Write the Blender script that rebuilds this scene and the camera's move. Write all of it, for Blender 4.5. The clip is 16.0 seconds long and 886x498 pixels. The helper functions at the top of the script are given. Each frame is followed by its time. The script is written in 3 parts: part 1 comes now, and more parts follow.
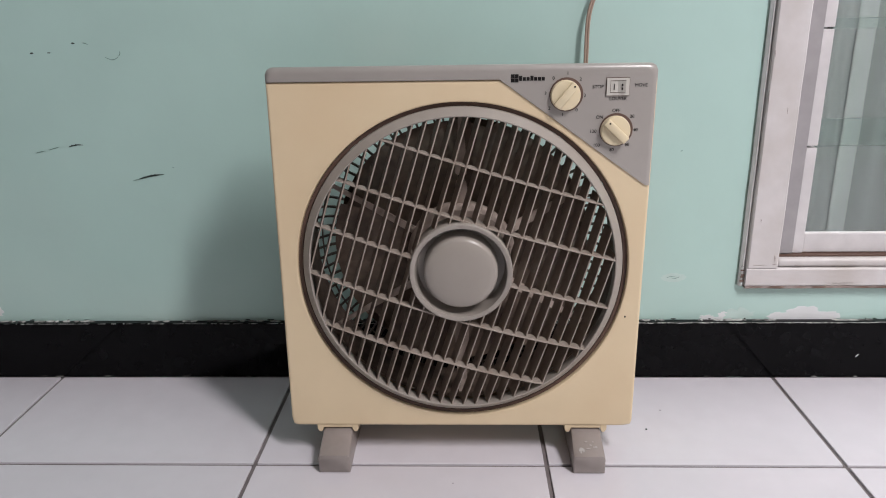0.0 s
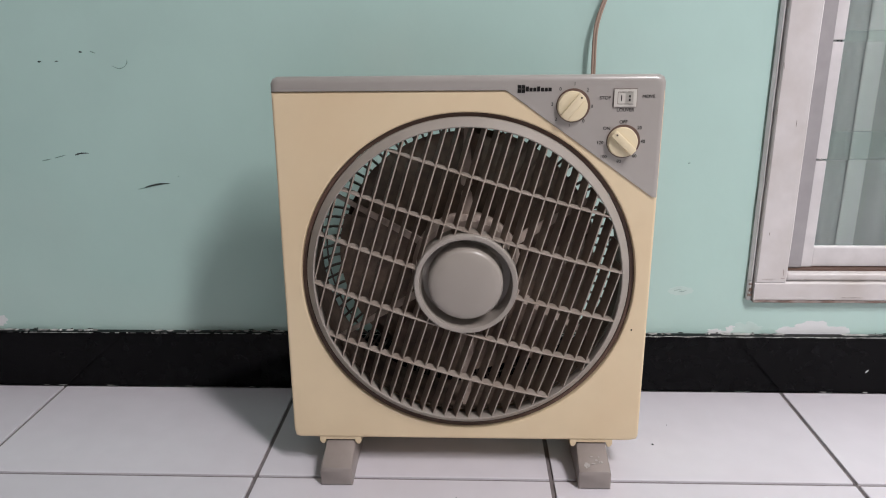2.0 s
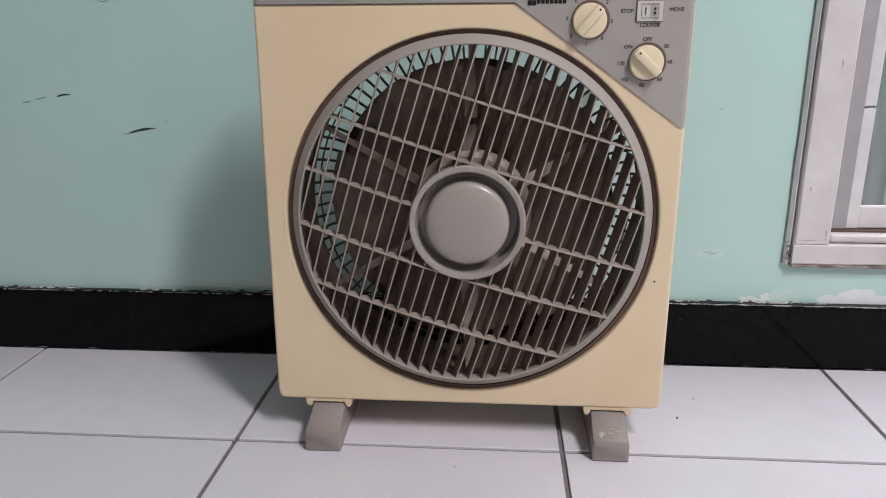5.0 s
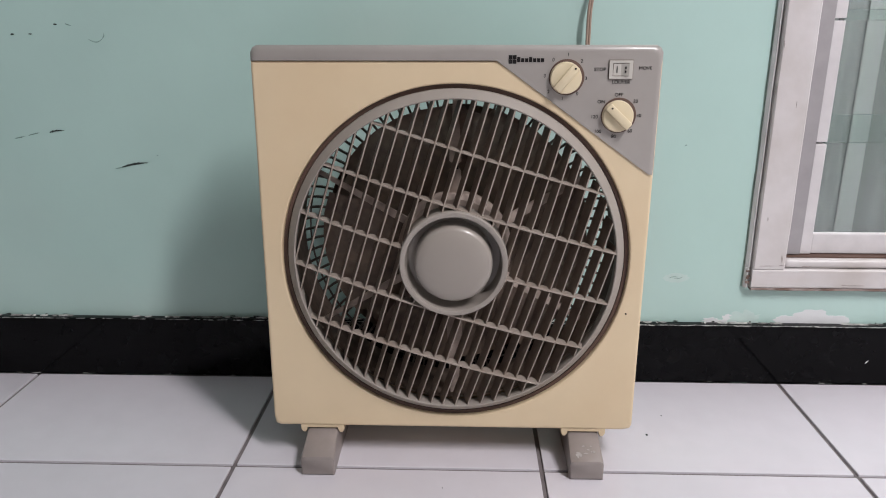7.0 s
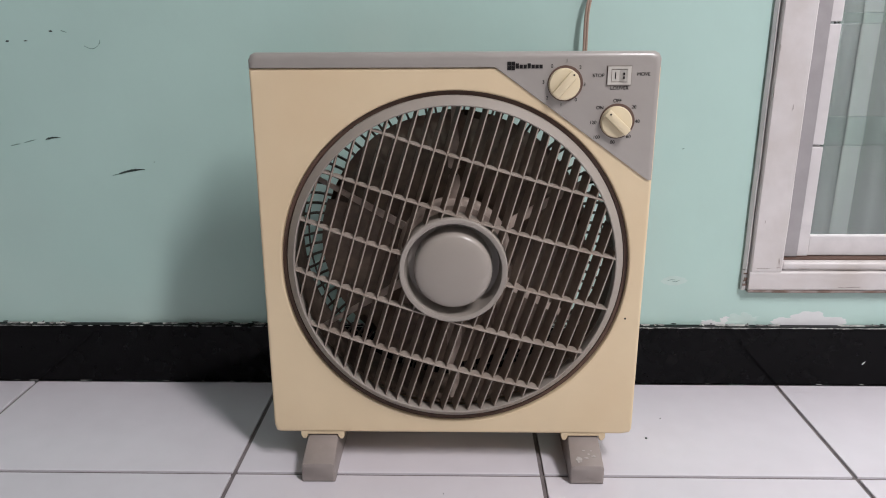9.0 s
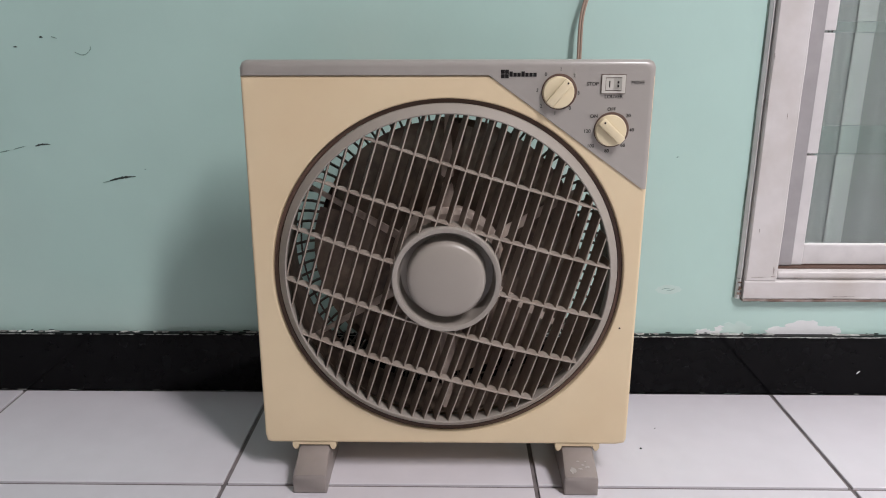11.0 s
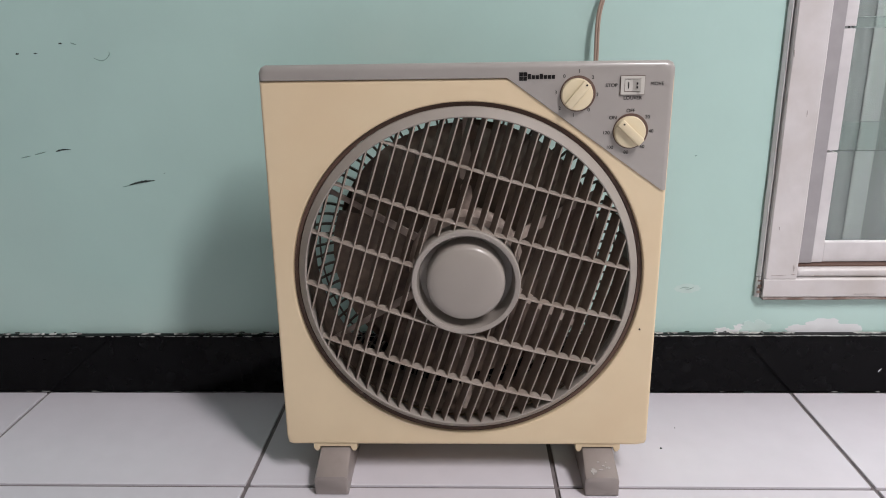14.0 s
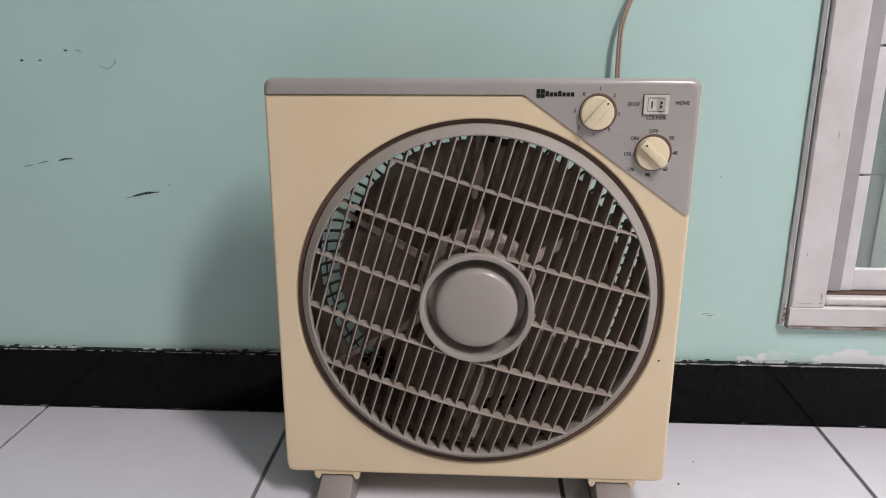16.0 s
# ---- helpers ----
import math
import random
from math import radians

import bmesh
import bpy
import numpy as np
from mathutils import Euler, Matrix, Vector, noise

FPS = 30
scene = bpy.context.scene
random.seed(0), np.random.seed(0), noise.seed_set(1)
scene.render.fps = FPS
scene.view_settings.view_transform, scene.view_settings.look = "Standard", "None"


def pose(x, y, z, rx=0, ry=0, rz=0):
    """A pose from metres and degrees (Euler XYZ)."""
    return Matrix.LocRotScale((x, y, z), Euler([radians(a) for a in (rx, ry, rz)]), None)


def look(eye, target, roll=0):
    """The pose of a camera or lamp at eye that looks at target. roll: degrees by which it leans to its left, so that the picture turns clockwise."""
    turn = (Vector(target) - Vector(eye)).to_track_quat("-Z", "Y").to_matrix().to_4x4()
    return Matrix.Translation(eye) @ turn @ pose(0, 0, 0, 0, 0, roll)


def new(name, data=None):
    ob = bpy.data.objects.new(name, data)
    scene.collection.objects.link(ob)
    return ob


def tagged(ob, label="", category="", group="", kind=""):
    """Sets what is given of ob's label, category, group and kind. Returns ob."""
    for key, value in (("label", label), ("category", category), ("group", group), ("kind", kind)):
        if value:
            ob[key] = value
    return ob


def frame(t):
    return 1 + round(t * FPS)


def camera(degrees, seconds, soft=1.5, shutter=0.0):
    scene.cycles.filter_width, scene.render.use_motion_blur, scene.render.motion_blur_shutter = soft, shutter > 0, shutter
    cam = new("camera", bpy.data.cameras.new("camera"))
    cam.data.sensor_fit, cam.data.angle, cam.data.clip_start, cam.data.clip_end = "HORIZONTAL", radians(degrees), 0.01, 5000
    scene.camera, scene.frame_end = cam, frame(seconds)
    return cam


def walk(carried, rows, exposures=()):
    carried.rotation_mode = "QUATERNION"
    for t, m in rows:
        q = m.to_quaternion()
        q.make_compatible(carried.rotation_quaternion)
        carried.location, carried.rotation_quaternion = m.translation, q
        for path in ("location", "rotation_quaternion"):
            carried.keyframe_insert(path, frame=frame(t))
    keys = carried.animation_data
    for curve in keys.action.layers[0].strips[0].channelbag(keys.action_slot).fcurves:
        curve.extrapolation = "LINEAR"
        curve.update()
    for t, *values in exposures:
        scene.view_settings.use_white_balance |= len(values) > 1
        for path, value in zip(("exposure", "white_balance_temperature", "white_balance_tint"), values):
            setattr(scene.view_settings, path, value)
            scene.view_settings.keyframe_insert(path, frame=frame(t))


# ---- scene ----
cam = camera(62.5, 16.0, soft=1.0, shutter=0.4)
PATH = [
    (0, (0.009, -0.639, 0.443), (-0.054, 1.26, -0.183), -0.9),
    (0.5, (0.008, -0.638, 0.441), (-0.067, 1.266, -0.167), -0.9),
    (1, (0.008, -0.637, 0.442), (-0.067, 1.267, -0.166), -1.1),
    (1.5, (0.006, -0.638, 0.442), (-0.084, 1.264, -0.168), -1.1),
    (2, (0.01, -0.634, 0.441), (-0.07, 1.274, -0.155), -0.6),
    (2.5, (0.0635, -0.5655, 0.3465), (-0.129, 1.361, -0.157), 0.5),
    (3, (0.1185, -0.4605, 0.265), (-0.163, 1.469, -0.178), -1.1),
    (3.5, (0.1253, -0.4033, 0.2583), (-0.167, 1.504, -0.267), -1.4),
    (4, (0.1220, -0.3990, 0.2632), (-0.160, 1.506, -0.279), -1.3),
    (4.5, (0.0760, -0.4902, 0.3310), (-0.0545, 1.430, -0.213), -0.6),
    (5, (0.0288, -0.5822, 0.3602), (-0.119, 1.330, -0.207), -0.3),
    (7.5, (0.014, -0.613, 0.42), (-0.032, 1.297, -0.171), -0.2),
    (8, (0.013, -0.613, 0.422), (-0.031, 1.297, -0.169), -0.4),
    (10.5, (0.007, -0.606, 0.414), (-0.041, 1.302, -0.185), -0.1),
    (11, (0.011, -0.605, 0.42), (-0.02, 1.309, -0.158), -0.1),
    (11.5, (0.012, -0.604, 0.42), (-0.025, 1.303, -0.182), -0.3),
    (12, (0.012, -0.604, 0.42), (-0.022, 1.299, -0.194), -0.3),
    (12.5, (0.008, -0.606, 0.418), (-0.022, 1.297, -0.197), -0.1),
    (13, (0.007, -0.604, 0.417), (-0.037, 1.296, -0.205), -0.2),
    (13.5, (0.005, -0.604, 0.418), (-0.048, 1.301, -0.186), -0.1),
    (14, (0.005, -0.604, 0.428), (-0.06, 1.305, -0.166), -0.9),
    (14.5, (0.007, -0.606, 0.428), (-0.063, 1.307, -0.152), -1.2),
    (15, (0.01, -0.605, 0.435), (-0.098, 1.311, -0.127), -1.8),
    (15.5, (0.008, -0.598, 0.432), (-0.106, 1.314, -0.144), -1.4),
    (16, (0.008, -0.571, 0.432), (-0.098, 1.341, -0.143), -0.1),
]
walk(cam, [(t, look(eye, target, roll)) for t, eye, target, roll in PATH],
     [(0, 0, 6500, 10), (2.5, 0, 6500, 10), (3, 0, 6400, 10), (3.5, 0, 6200, 8), (4.5, 0.02, 6300, 9), (5, 0, 6350, 10), (7.5, 0, 6450, 10), (10.5, 0, 6500, 10), (16, 0, 6500, 10)])

# ---- light ----
world = bpy.data.worlds.new("world")
scene.world = world
world.use_nodes = True
world.node_tree.nodes["Background"].inputs[0].default_value = (0.8, 0.9, 1.0, 1)
world.node_tree.nodes["Background"].inputs[1].default_value = 0.03
scene.view_settings.exposure = 0.0


def area_lamp(name, eye, target, sx, sy, watts, colour):
    d = bpy.data.lights.new(name, "AREA")
    d.shape, d.size, d.size_y, d.energy, d.color = "RECTANGLE", sx, sy, watts, colour
    ob = new(name, d)
    ob.matrix_world = look(eye, target)
    return ob


area_lamp("ceiling_light", (1.35, -1.50, 2.40), (2.30, -0.90, 0.0), 1.3, 0.24, 101, (1.0, 0.945, 0.975))


# ---- materials ----
def material(name, colour, rough=0.5, metal=0.0, grain=0.06, grain_scale=60, stain=0.06, stain_scale=5, bump=0.05,
             bump_scale=300, second=None, spec=0.5, coat=0.0, random_tone=0.0, bump_dist=0.001, island=False):
    """Paint or plastic with fine grain, broad stains and a fine relief."""
    m = bpy.data.materials.new(name)
    m.use_nodes = True
    nt = m.node_tree
    b = nt.nodes["Principled BSDF"]
    b.inputs["Metallic"].default_value = metal
    b.inputs["Specular IOR Level"].default_value = spec
    b.inputs["Coat Weight"].default_value, b.inputs["Coat Roughness"].default_value = coat, 0.10
    tc = nt.nodes.new("ShaderNodeTexCoord")

    def noise_at(scale, detail=4):
        n = nt.nodes.new("ShaderNodeTexNoise")
        n.inputs["Scale"].default_value, n.inputs["Detail"].default_value = scale, detail
        nt.links.new(tc.outputs["Object"], n.inputs["Vector"])
        return n.outputs["Fac"]

    def mixed(fac, a, c):
        x = nt.nodes.new("ShaderNodeMix")
        x.data_type = "RGBA"
        nt.links.new(fac, x.inputs[0])
        for sock, v in ((x.inputs[6], a), (x.inputs[7], c)):
            if isinstance(v, tuple):
                sock.default_value = (*v, 1)
            else:
                nt.links.new(v, sock)
        return x.outputs[2]

    def ramp(fac, lo, hi):
        r = nt.nodes.new("ShaderNodeMapRange")
        r.inputs["From Min"].default_value, r.inputs["From Max"].default_value = lo, hi
        nt.links.new(fac, r.inputs["Value"])
        return r.outputs[0]

    lighter = tuple(min(1, c * (1 + grain)) for c in colour)
    darker = tuple(c * (1 - grain) for c in colour)
    col = mixed(ramp(noise_at(grain_scale), 0.3, 0.7), darker, lighter)
    other = second if second else tuple(c * (1 - 3 * stain) for c in colour)
    if stain > 0:
        soft = nt.nodes.new("ShaderNodeMath")
        soft.operation = "MULTIPLY"
        nt.links.new(ramp(noise_at(stain_scale, 6), 0.45, 0.8), soft.inputs[0])
        soft.inputs[1].default_value = 1.0 if second else 0.7
        col = mixed(soft.outputs[0], col, other)
    if random_tone > 0:
        info = nt.nodes.new("ShaderNodeObjectInfo")
        h = nt.nodes.new("ShaderNodeHueSaturation")
        r = nt.nodes.new("ShaderNodeMapRange")
        r.inputs["To Min"].default_value, r.inputs["To Max"].default_value = 1 - random_tone, 1 + random_tone
        nt.links.new(info.outputs["Random"], r.inputs["Value"])
        nt.links.new(r.outputs[0], h.inputs["Value"])
        nt.links.new(col, h.inputs["Color"])
        col = h.outputs[0]
    if island:
        geo = nt.nodes.new("ShaderNodeNewGeometry")
        h = nt.nodes.new("ShaderNodeHueSaturation")
        r = nt.nodes.new("ShaderNodeMapRange")
        r.inputs["To Min"].default_value, r.inputs["To Max"].default_value = 0.12, 1.2
        nt.links.new(geo.outputs["Random Per Island"], r.inputs["Value"])
        nt.links.new(r.outputs[0], h.inputs["Value"])
        nt.links.new(col, h.inputs["Color"])
        col = h.outputs[0]
    nt.links.new(col, b.inputs["Base Color"])
    rr = nt.nodes.new("ShaderNodeMapRange")
    rr.inputs["To Min"].default_value, rr.inputs["To Max"].default_value = max(0.02, rough * 0.8), min(1, rough * 1.2)
    nt.links.new(noise_at(stain_scale * 4), rr.inputs["Value"])
    nt.links.new(rr.outputs[0], b.inputs["Roughness"])
    if bump > 0:
        bp = nt.nodes.new("ShaderNodeBump")
        bp.inputs["Strength"].default_value, bp.inputs["Distance"].default_value = bump, bump_dist
        nt.links.new(noise_at(bump_scale), bp.inputs["Height"])
        nt.links.new(bp.outputs[0], b.inputs["Normal"])
    return m


M_WALL = material("mint_wall_paint", (0.437, 0.62, 0.568), 0.45, grain=0.03, grain_scale=9, stain=0.04, stain_scale=2.6, second=(0.50, 0.625, 0.575), bump=0.25, bump_scale=14, bump_dist=0.004)
M_ROOM = material("pale_room_paint", (0.42, 0.41, 0.40), 0.7, bump=0.1, bump_scale=20)
M_CEIL = material("white_ceiling_paint", (0.8, 0.8, 0.8), 0.8)
M_TILE = material("white_glazed_tile", (0.64, 0.617, 0.653), 0.22, grain=0.02, grain_scale=30, stain=0.02, stain_scale=4, bump=0.06, bump_scale=25, bump_dist=0.002, random_tone=0.02)
M_GROUT = material("grey_brown_grout", (0.165, 0.145, 0.145), 0.9, grain=0.25, stain=0.12, stain_scale=18)
M_BLACK = material("black_glazed_skirting", (0.003, 0.003, 0.0035), 0.07, spec=0.11, grain=0.2, stain=0.0, bump=0.0, bump_scale=18, bump_dist=0.002)
M_CREAM = material("aged_cream_plastic", (0.705, 0.572, 0.378), 0.36, grain=0.015, grain_scale=40, stain=0.08, stain_scale=6, second=(0.66, 0.505, 0.315), bump=0.05, bump_scale=900, bump_dist=0.0004)
M_KNOB = material("cream_knob_plastic", (0.72, 0.62, 0.42), 0.35, grain=0.02, stain=0.05, stain_scale=60)
M_GREY = material("warm_grey_plastic", (0.318, 0.286, 0.252), 0.32, coat=0.25, grain=0.02, stain=0.04, stain_scale=12, bump=0.04, bump_scale=900, bump_dist=0.0004)
M_RING = material("satin_grey_ring_plastic", (0.318, 0.286, 0.252), 0.45, grain=0.02, stain=0.05, stain_scale=14, bump=0.04, bump_scale=900, bump_dist=0.0004)
M_PANEL = material("neutral_grey_panel_plastic", (0.322, 0.300, 0.276), 0.32, coat=0.25, grain=0.02, stain=0.04, stain_scale=12, bump=0.04, bump_scale=900, bump_dist=0.0004)
M_FOOT = material("dull_grey_foot_plastic", (0.265, 0.232, 0.216), 0.36, grain=0.04, grain_scale=90, stain=0.08, stain_scale=30, bump=0.05, bump_scale=700, bump_dist=0.0004)
M_FOOTSHINE = material("worn_shine_plastic", (0.43, 0.405, 0.385), 0.25)
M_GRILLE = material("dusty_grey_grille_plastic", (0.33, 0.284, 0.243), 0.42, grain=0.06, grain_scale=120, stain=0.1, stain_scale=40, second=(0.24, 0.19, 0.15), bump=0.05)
M_VANE = material("dark_brown_vane_plastic", (0.25, 0.200, 0.160), 0.55, grain=0.1, grain_scale=150, stain=0.12, stain_scale=50, second=(0.18, 0.133, 0.102), bump=0.1)
M_DUSTY = material("dusty_brown_plastic", (0.20, 0.148, 0.115), 0.7, grain=0.15, grain_scale=150, stain=0.15, stain_scale=35, second=(0.07, 0.052, 0.042), bump=0.2)
M_ARM = material("dust_coated_arm_plastic", (0.60, 0.50, 0.43), 0.6, grain=0.1, grain_scale=150, stain=0.15, stain_scale=45, second=(0.2, 0.14, 0.1), bump=0.2)
M_GUARD = material("dark_grey_guard_plastic", (0.13, 0.105, 0.088), 0.6, grain=0.1)
# Dark brown that puts shade into narrow gaps and recesses.
M_DARK = material("gap_shade_brown", (0.105, 0.060, 0.043), 0.6)


def see_through(m, opaque, tint):
    """Lets part of the light pass, as smoked plastic does."""
    nt = m.node_tree
    out = nt.nodes["Material Output"]
    mix, clear = nt.nodes.new("ShaderNodeMixShader"), nt.nodes.new("ShaderNodeBsdfTransparent")
    clear.inputs[0].default_value = (*tint, 1)
    mix.inputs[0].default_value = opaque
    nt.links.new(clear.outputs[0], mix.inputs[1])
    nt.links.new(nt.nodes["Principled BSDF"].outputs[0], mix.inputs[2])
    nt.links.new(mix.outputs[0], out.inputs["Surface"])
    return m


M_BLADE = see_through(material("smoked_dusty_blade_plastic", (0.29, 0.22, 0.17), 0.45, grain=0.15, grain_scale=150, stain=0.15, stain_scale=35, second=(0.10, 0.078, 0.065), bump=0.1), 0.70, (0.95, 0.80, 0.74))
M_INK = material("dark_print_ink", (0.01, 0.009, 0.009), 0.6, stain=0, spec=0.2)
M_WHITE = material("off_white_switch_plastic", (0.53, 0.51, 0.46), 0.35)
M_FRAME = material("white_gloss_frame_paint", (0.60, 0.575, 0.57), 0.38, grain=0.03, stain=0.10, stain_scale=14, second=(0.47, 0.43, 0.40), bump=0.2, bump_scale=45, bump_dist=0.002)
M_ALU = material("grey_aluminium", (0.34, 0.325, 0.33), 0.45, metal=0.2, stain=0.05)
M_CLIP = material("pale_grey_louvre_clip", (0.60, 0.58, 0.58), 0.45)
M_STRIP = material("grey_white_strip_paint", (0.66, 0.67, 0.66), 0.5, stain=0.1, stain_scale=20, second=(0.5, 0.5, 0.48))
M_WORN = material("bare_brown_wood", (0.17, 0.115, 0.09), 0.8, grain=0.3, stain=0.2, stain_scale=55, second=(0.42, 0.38, 0.36))
M_PLASTER = material("white_filler_plaster", (0.70, 0.72, 0.72), 0.8, grain=0.03, bump=0.2, bump_scale=80)
M_CHIP = material("chipped_grey_paint", (0.52, 0.53, 0.50), 0.8, grain=0.3, grain_scale=200, stain=0.2, stain_scale=60, island=True)
M_GAPCHIP = material("chipped_green_paint", (0.34, 0.47, 0.42), 0.7, grain=0.2, grain_scale=90, stain=0.4, stain_scale=30, second=(0.10, 0.14, 0.12))
M_DIRT = material("brown_dirt", (0.36, 0.32, 0.30), 0.8, grain=0.3, grain_scale=300)
M_SCUFF = material("dark_scuff", (0.03, 0.045, 0.04), 0.8, grain=0.4, grain_scale=300)
M_FAINT = material("faint_scuff", (0.20, 0.31, 0.27), 0.8, grain=0.3, grain_scale=300)
M_PALE = material("pale_filler_smear", (0.51, 0.645, 0.60), 0.7, grain=0.05, grain_scale=60)
M_CABLE = material("beige_brown_cable", (0.36, 0.265, 0.205), 0.5, stain=0.1, stain_scale=30)
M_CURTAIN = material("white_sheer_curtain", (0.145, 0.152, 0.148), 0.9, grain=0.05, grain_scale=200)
M_FOLD = material("brightened_fold_cloth", (0.26, 0.27, 0.265), 0.9, grain=0.05, grain_scale=200)
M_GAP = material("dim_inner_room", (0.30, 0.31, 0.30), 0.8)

M_GLASS = bpy.data.materials.new("clear_louvre_glass")
M_GLASS.use_nodes = True
g = M_GLASS.node_tree.nodes["Principled BSDF"]
g.inputs["Base Color"].default_value = (0.86, 0.93, 0.91, 1)
g.inputs["Roughness"].default_value, g.inputs["IOR"].default_value = 0.03, 1.45
g.inputs["Transmission Weight"].default_value = 1.0


# ---- mesh helpers ----
def part(name, bm, mat, parent=None, label="", m=None, smooth=False):
    me = bpy.data.meshes.new(name)
    bmesh.ops.recalc_face_normals(bm, faces=bm.faces)
    bm.to_mesh(me)
    bm.free()
    me.materials.append(mat)
    if smooth:
        for p in me.polygons:
            p.use_smooth = True
        me.set_sharp_from_angle(angle=radians(38))
    ob = new(name, me)
    if parent is not None:
        ob.parent = parent
    if m is not None:
        ob.matrix_local = m
    if label:
        tagged(ob, label)
    return ob


def add_box(bm, lo, hi, bevel=0.0, segs=2):
    x0, y0, z0 = lo
    x1, y1, z1 = hi
    v = [bm.verts.new(p) for p in ((x0, y0, z0), (x1, y0, z0), (x1, y1, z0), (x0, y1, z0), (x0, y0, z1), (x1, y0, z1), (x1, y1, z1), (x0, y1, z1))]
    f = [bm.faces.new([v[i] for i in q]) for q in ((0, 3, 2, 1), (4, 5, 6, 7), (0, 1, 5, 4), (1, 2, 6, 5), (2, 3, 7, 6), (3, 0, 4, 7))]
    if bevel:
        edges = list({e for q in f for e in q.edges})
        bmesh.ops.bevel(bm, geom=edges, offset=bevel, segments=segs, affect="EDGES", profile=0.5)


def boxed(lo, hi, bevel=0.0, segs=2):
    bm = bmesh.new()
    add_box(bm, lo, hi, bevel, segs)
    return bm


def rings(loops, closed=True, caps=(False, False)):
    """A skin over loops of equally many points."""
    bm = bmesh.new()
    rows = [[bm.verts.new(p) for p in loop] for loop in loops]
    n = len(rows[0])
    for a, b in zip(rows, rows[1:]):
        for i in range(n if closed else n - 1):
            j = (i + 1) % n
            bm.faces.new((a[i], a[j], b[j], b[i]))
    if caps[0]:
        bm.faces.new(rows[0])
    if caps[1]:
        bm.faces.new(rows[-1])
    return bm


def turned(profile, n=96, closed=False):
    """A body turned about the y axis: profile of (radius, depth)."""
    loops = [[(r * math.cos(2 * math.pi * i / n), d, r * math.sin(2 * math.pi * i / n)) for i in range(n)] for r, d in profile]
    if closed:
        loops.append(loops[0])
        bm = rings(loops)
        bmesh.ops.remove_doubles(bm, verts=bm.verts, dist=1e-6)
        return bm
    return rings(loops, caps=(True, True))


def prism(points, y0, y1):
    """A plate with the outline points (x, z) from depth y0 to y1."""
    return rings([[(x, y0, z) for x, z in points], [(x, y1, z) for x, z in points]], caps=(True, True))


def tube(path, radius, n=8):
    loops = []
    for i, p in enumerate(path):
        a, b = Vector(path[max(0, i - 1)]), Vector(path[min(len(path) - 1, i + 1)])
        d = (b - a).normalized()
        s = d.cross(Vector((0, 1, 0.01))).normalized()
        t = d.cross(s)
        loops.append([Vector(p) + radius * (math.cos(2 * math.pi * k / n) * s + math.sin(2 * math.pi * k / n) * t) for k in range(n)])
    return rings(loops, caps=(True, True))


# ---- setting: room ----
WALL_Y, BOARD_Y = 0.198, 0.188
WX0, WX1, WZ0, WZ1 = 0.346, 0.98, 0.130, 1.30      # opening of the window
RX0, RX1, RY0, RZ = -2.31, 2.49, -3.3, 2.8

bm = bmesh.new()
add_box(bm, (RX0, WALL_Y, -0.02), (WX0, WALL_Y + 0.13, RZ))
add_box(bm, (WX0, WALL_Y, -0.02), (WX1, WALL_Y + 0.13, WZ0))
add_box(bm, (WX0, WALL_Y, WZ1), (WX1, WALL_Y + 0.13, RZ))
add_box(bm, (WX1, WALL_Y, -0.02), (RX1, WALL_Y + 0.13, RZ))
bmesh.ops.remove_doubles(bm, verts=bm.verts, dist=1e-5)
tagged(part("wall_north", bm, M_WALL), "mint green painted wall with scuffs and a window opening", "wall", kind="structure")
tagged(part("wall_south", boxed((RX0, RY0 - 0.1, -0.02), (RX1, RY0, RZ)), M_ROOM), "plain pale painted wall", "wall", kind="structure")
tagged(part("wall_west", boxed((RX0 - 0.1, RY0, -0.02), (RX0, WALL_Y + 0.13, RZ)), M_ROOM), "plain pale painted side wall", "wall", kind="structure")
tagged(part("wall_east", boxed((RX1, RY0, -0.02), (RX1 + 0.1, WALL_Y + 0.13, RZ)), M_ROOM), "plain pale painted side wall", "wall", kind="structure")
tagged(part("ceiling", boxed((RX0, RY0, RZ), (RX1, WALL_Y + 0.13, RZ + 0.1)), M_CEIL), "plain white painted ceiling", "ceiling", kind="structure")
floor = tagged(part("floor", boxed((RX0, RY0, -0.06), (RX1, WALL_Y, -0.0025)), M_GROUT), "white glazed tile floor with grey grout", "floor", kind="structure")
bm = boxed((RX0, BOARD_Y, 0.0004), (RX1, WALL_Y - 0.0005, 0.0745), 0.0012, 2)
tagged(part("baseboard", bm, M_BLACK), "glossy black glazed skirting with chipped top edge", "baseboard", kind="structure")
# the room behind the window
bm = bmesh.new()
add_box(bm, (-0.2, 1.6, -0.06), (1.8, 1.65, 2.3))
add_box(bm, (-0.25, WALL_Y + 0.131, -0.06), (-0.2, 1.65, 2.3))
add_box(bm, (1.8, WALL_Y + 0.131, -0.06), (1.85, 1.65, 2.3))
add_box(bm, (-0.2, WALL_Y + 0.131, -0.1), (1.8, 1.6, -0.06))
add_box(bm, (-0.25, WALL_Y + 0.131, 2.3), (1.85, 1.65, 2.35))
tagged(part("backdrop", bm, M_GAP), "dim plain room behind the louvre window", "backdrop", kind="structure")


# ---- setting: window ----
window = tagged(new("window_1"), "white painted louvre window with worn frame", "window", kind="structure")
window.matrix_world = pose(0.3430, WALL_Y, 0.121)
FW, PR = 0.0362, 0.010
OW, OH = WX1 - 0.343 + 0.047, WZ1 - 0.121 + 0.047


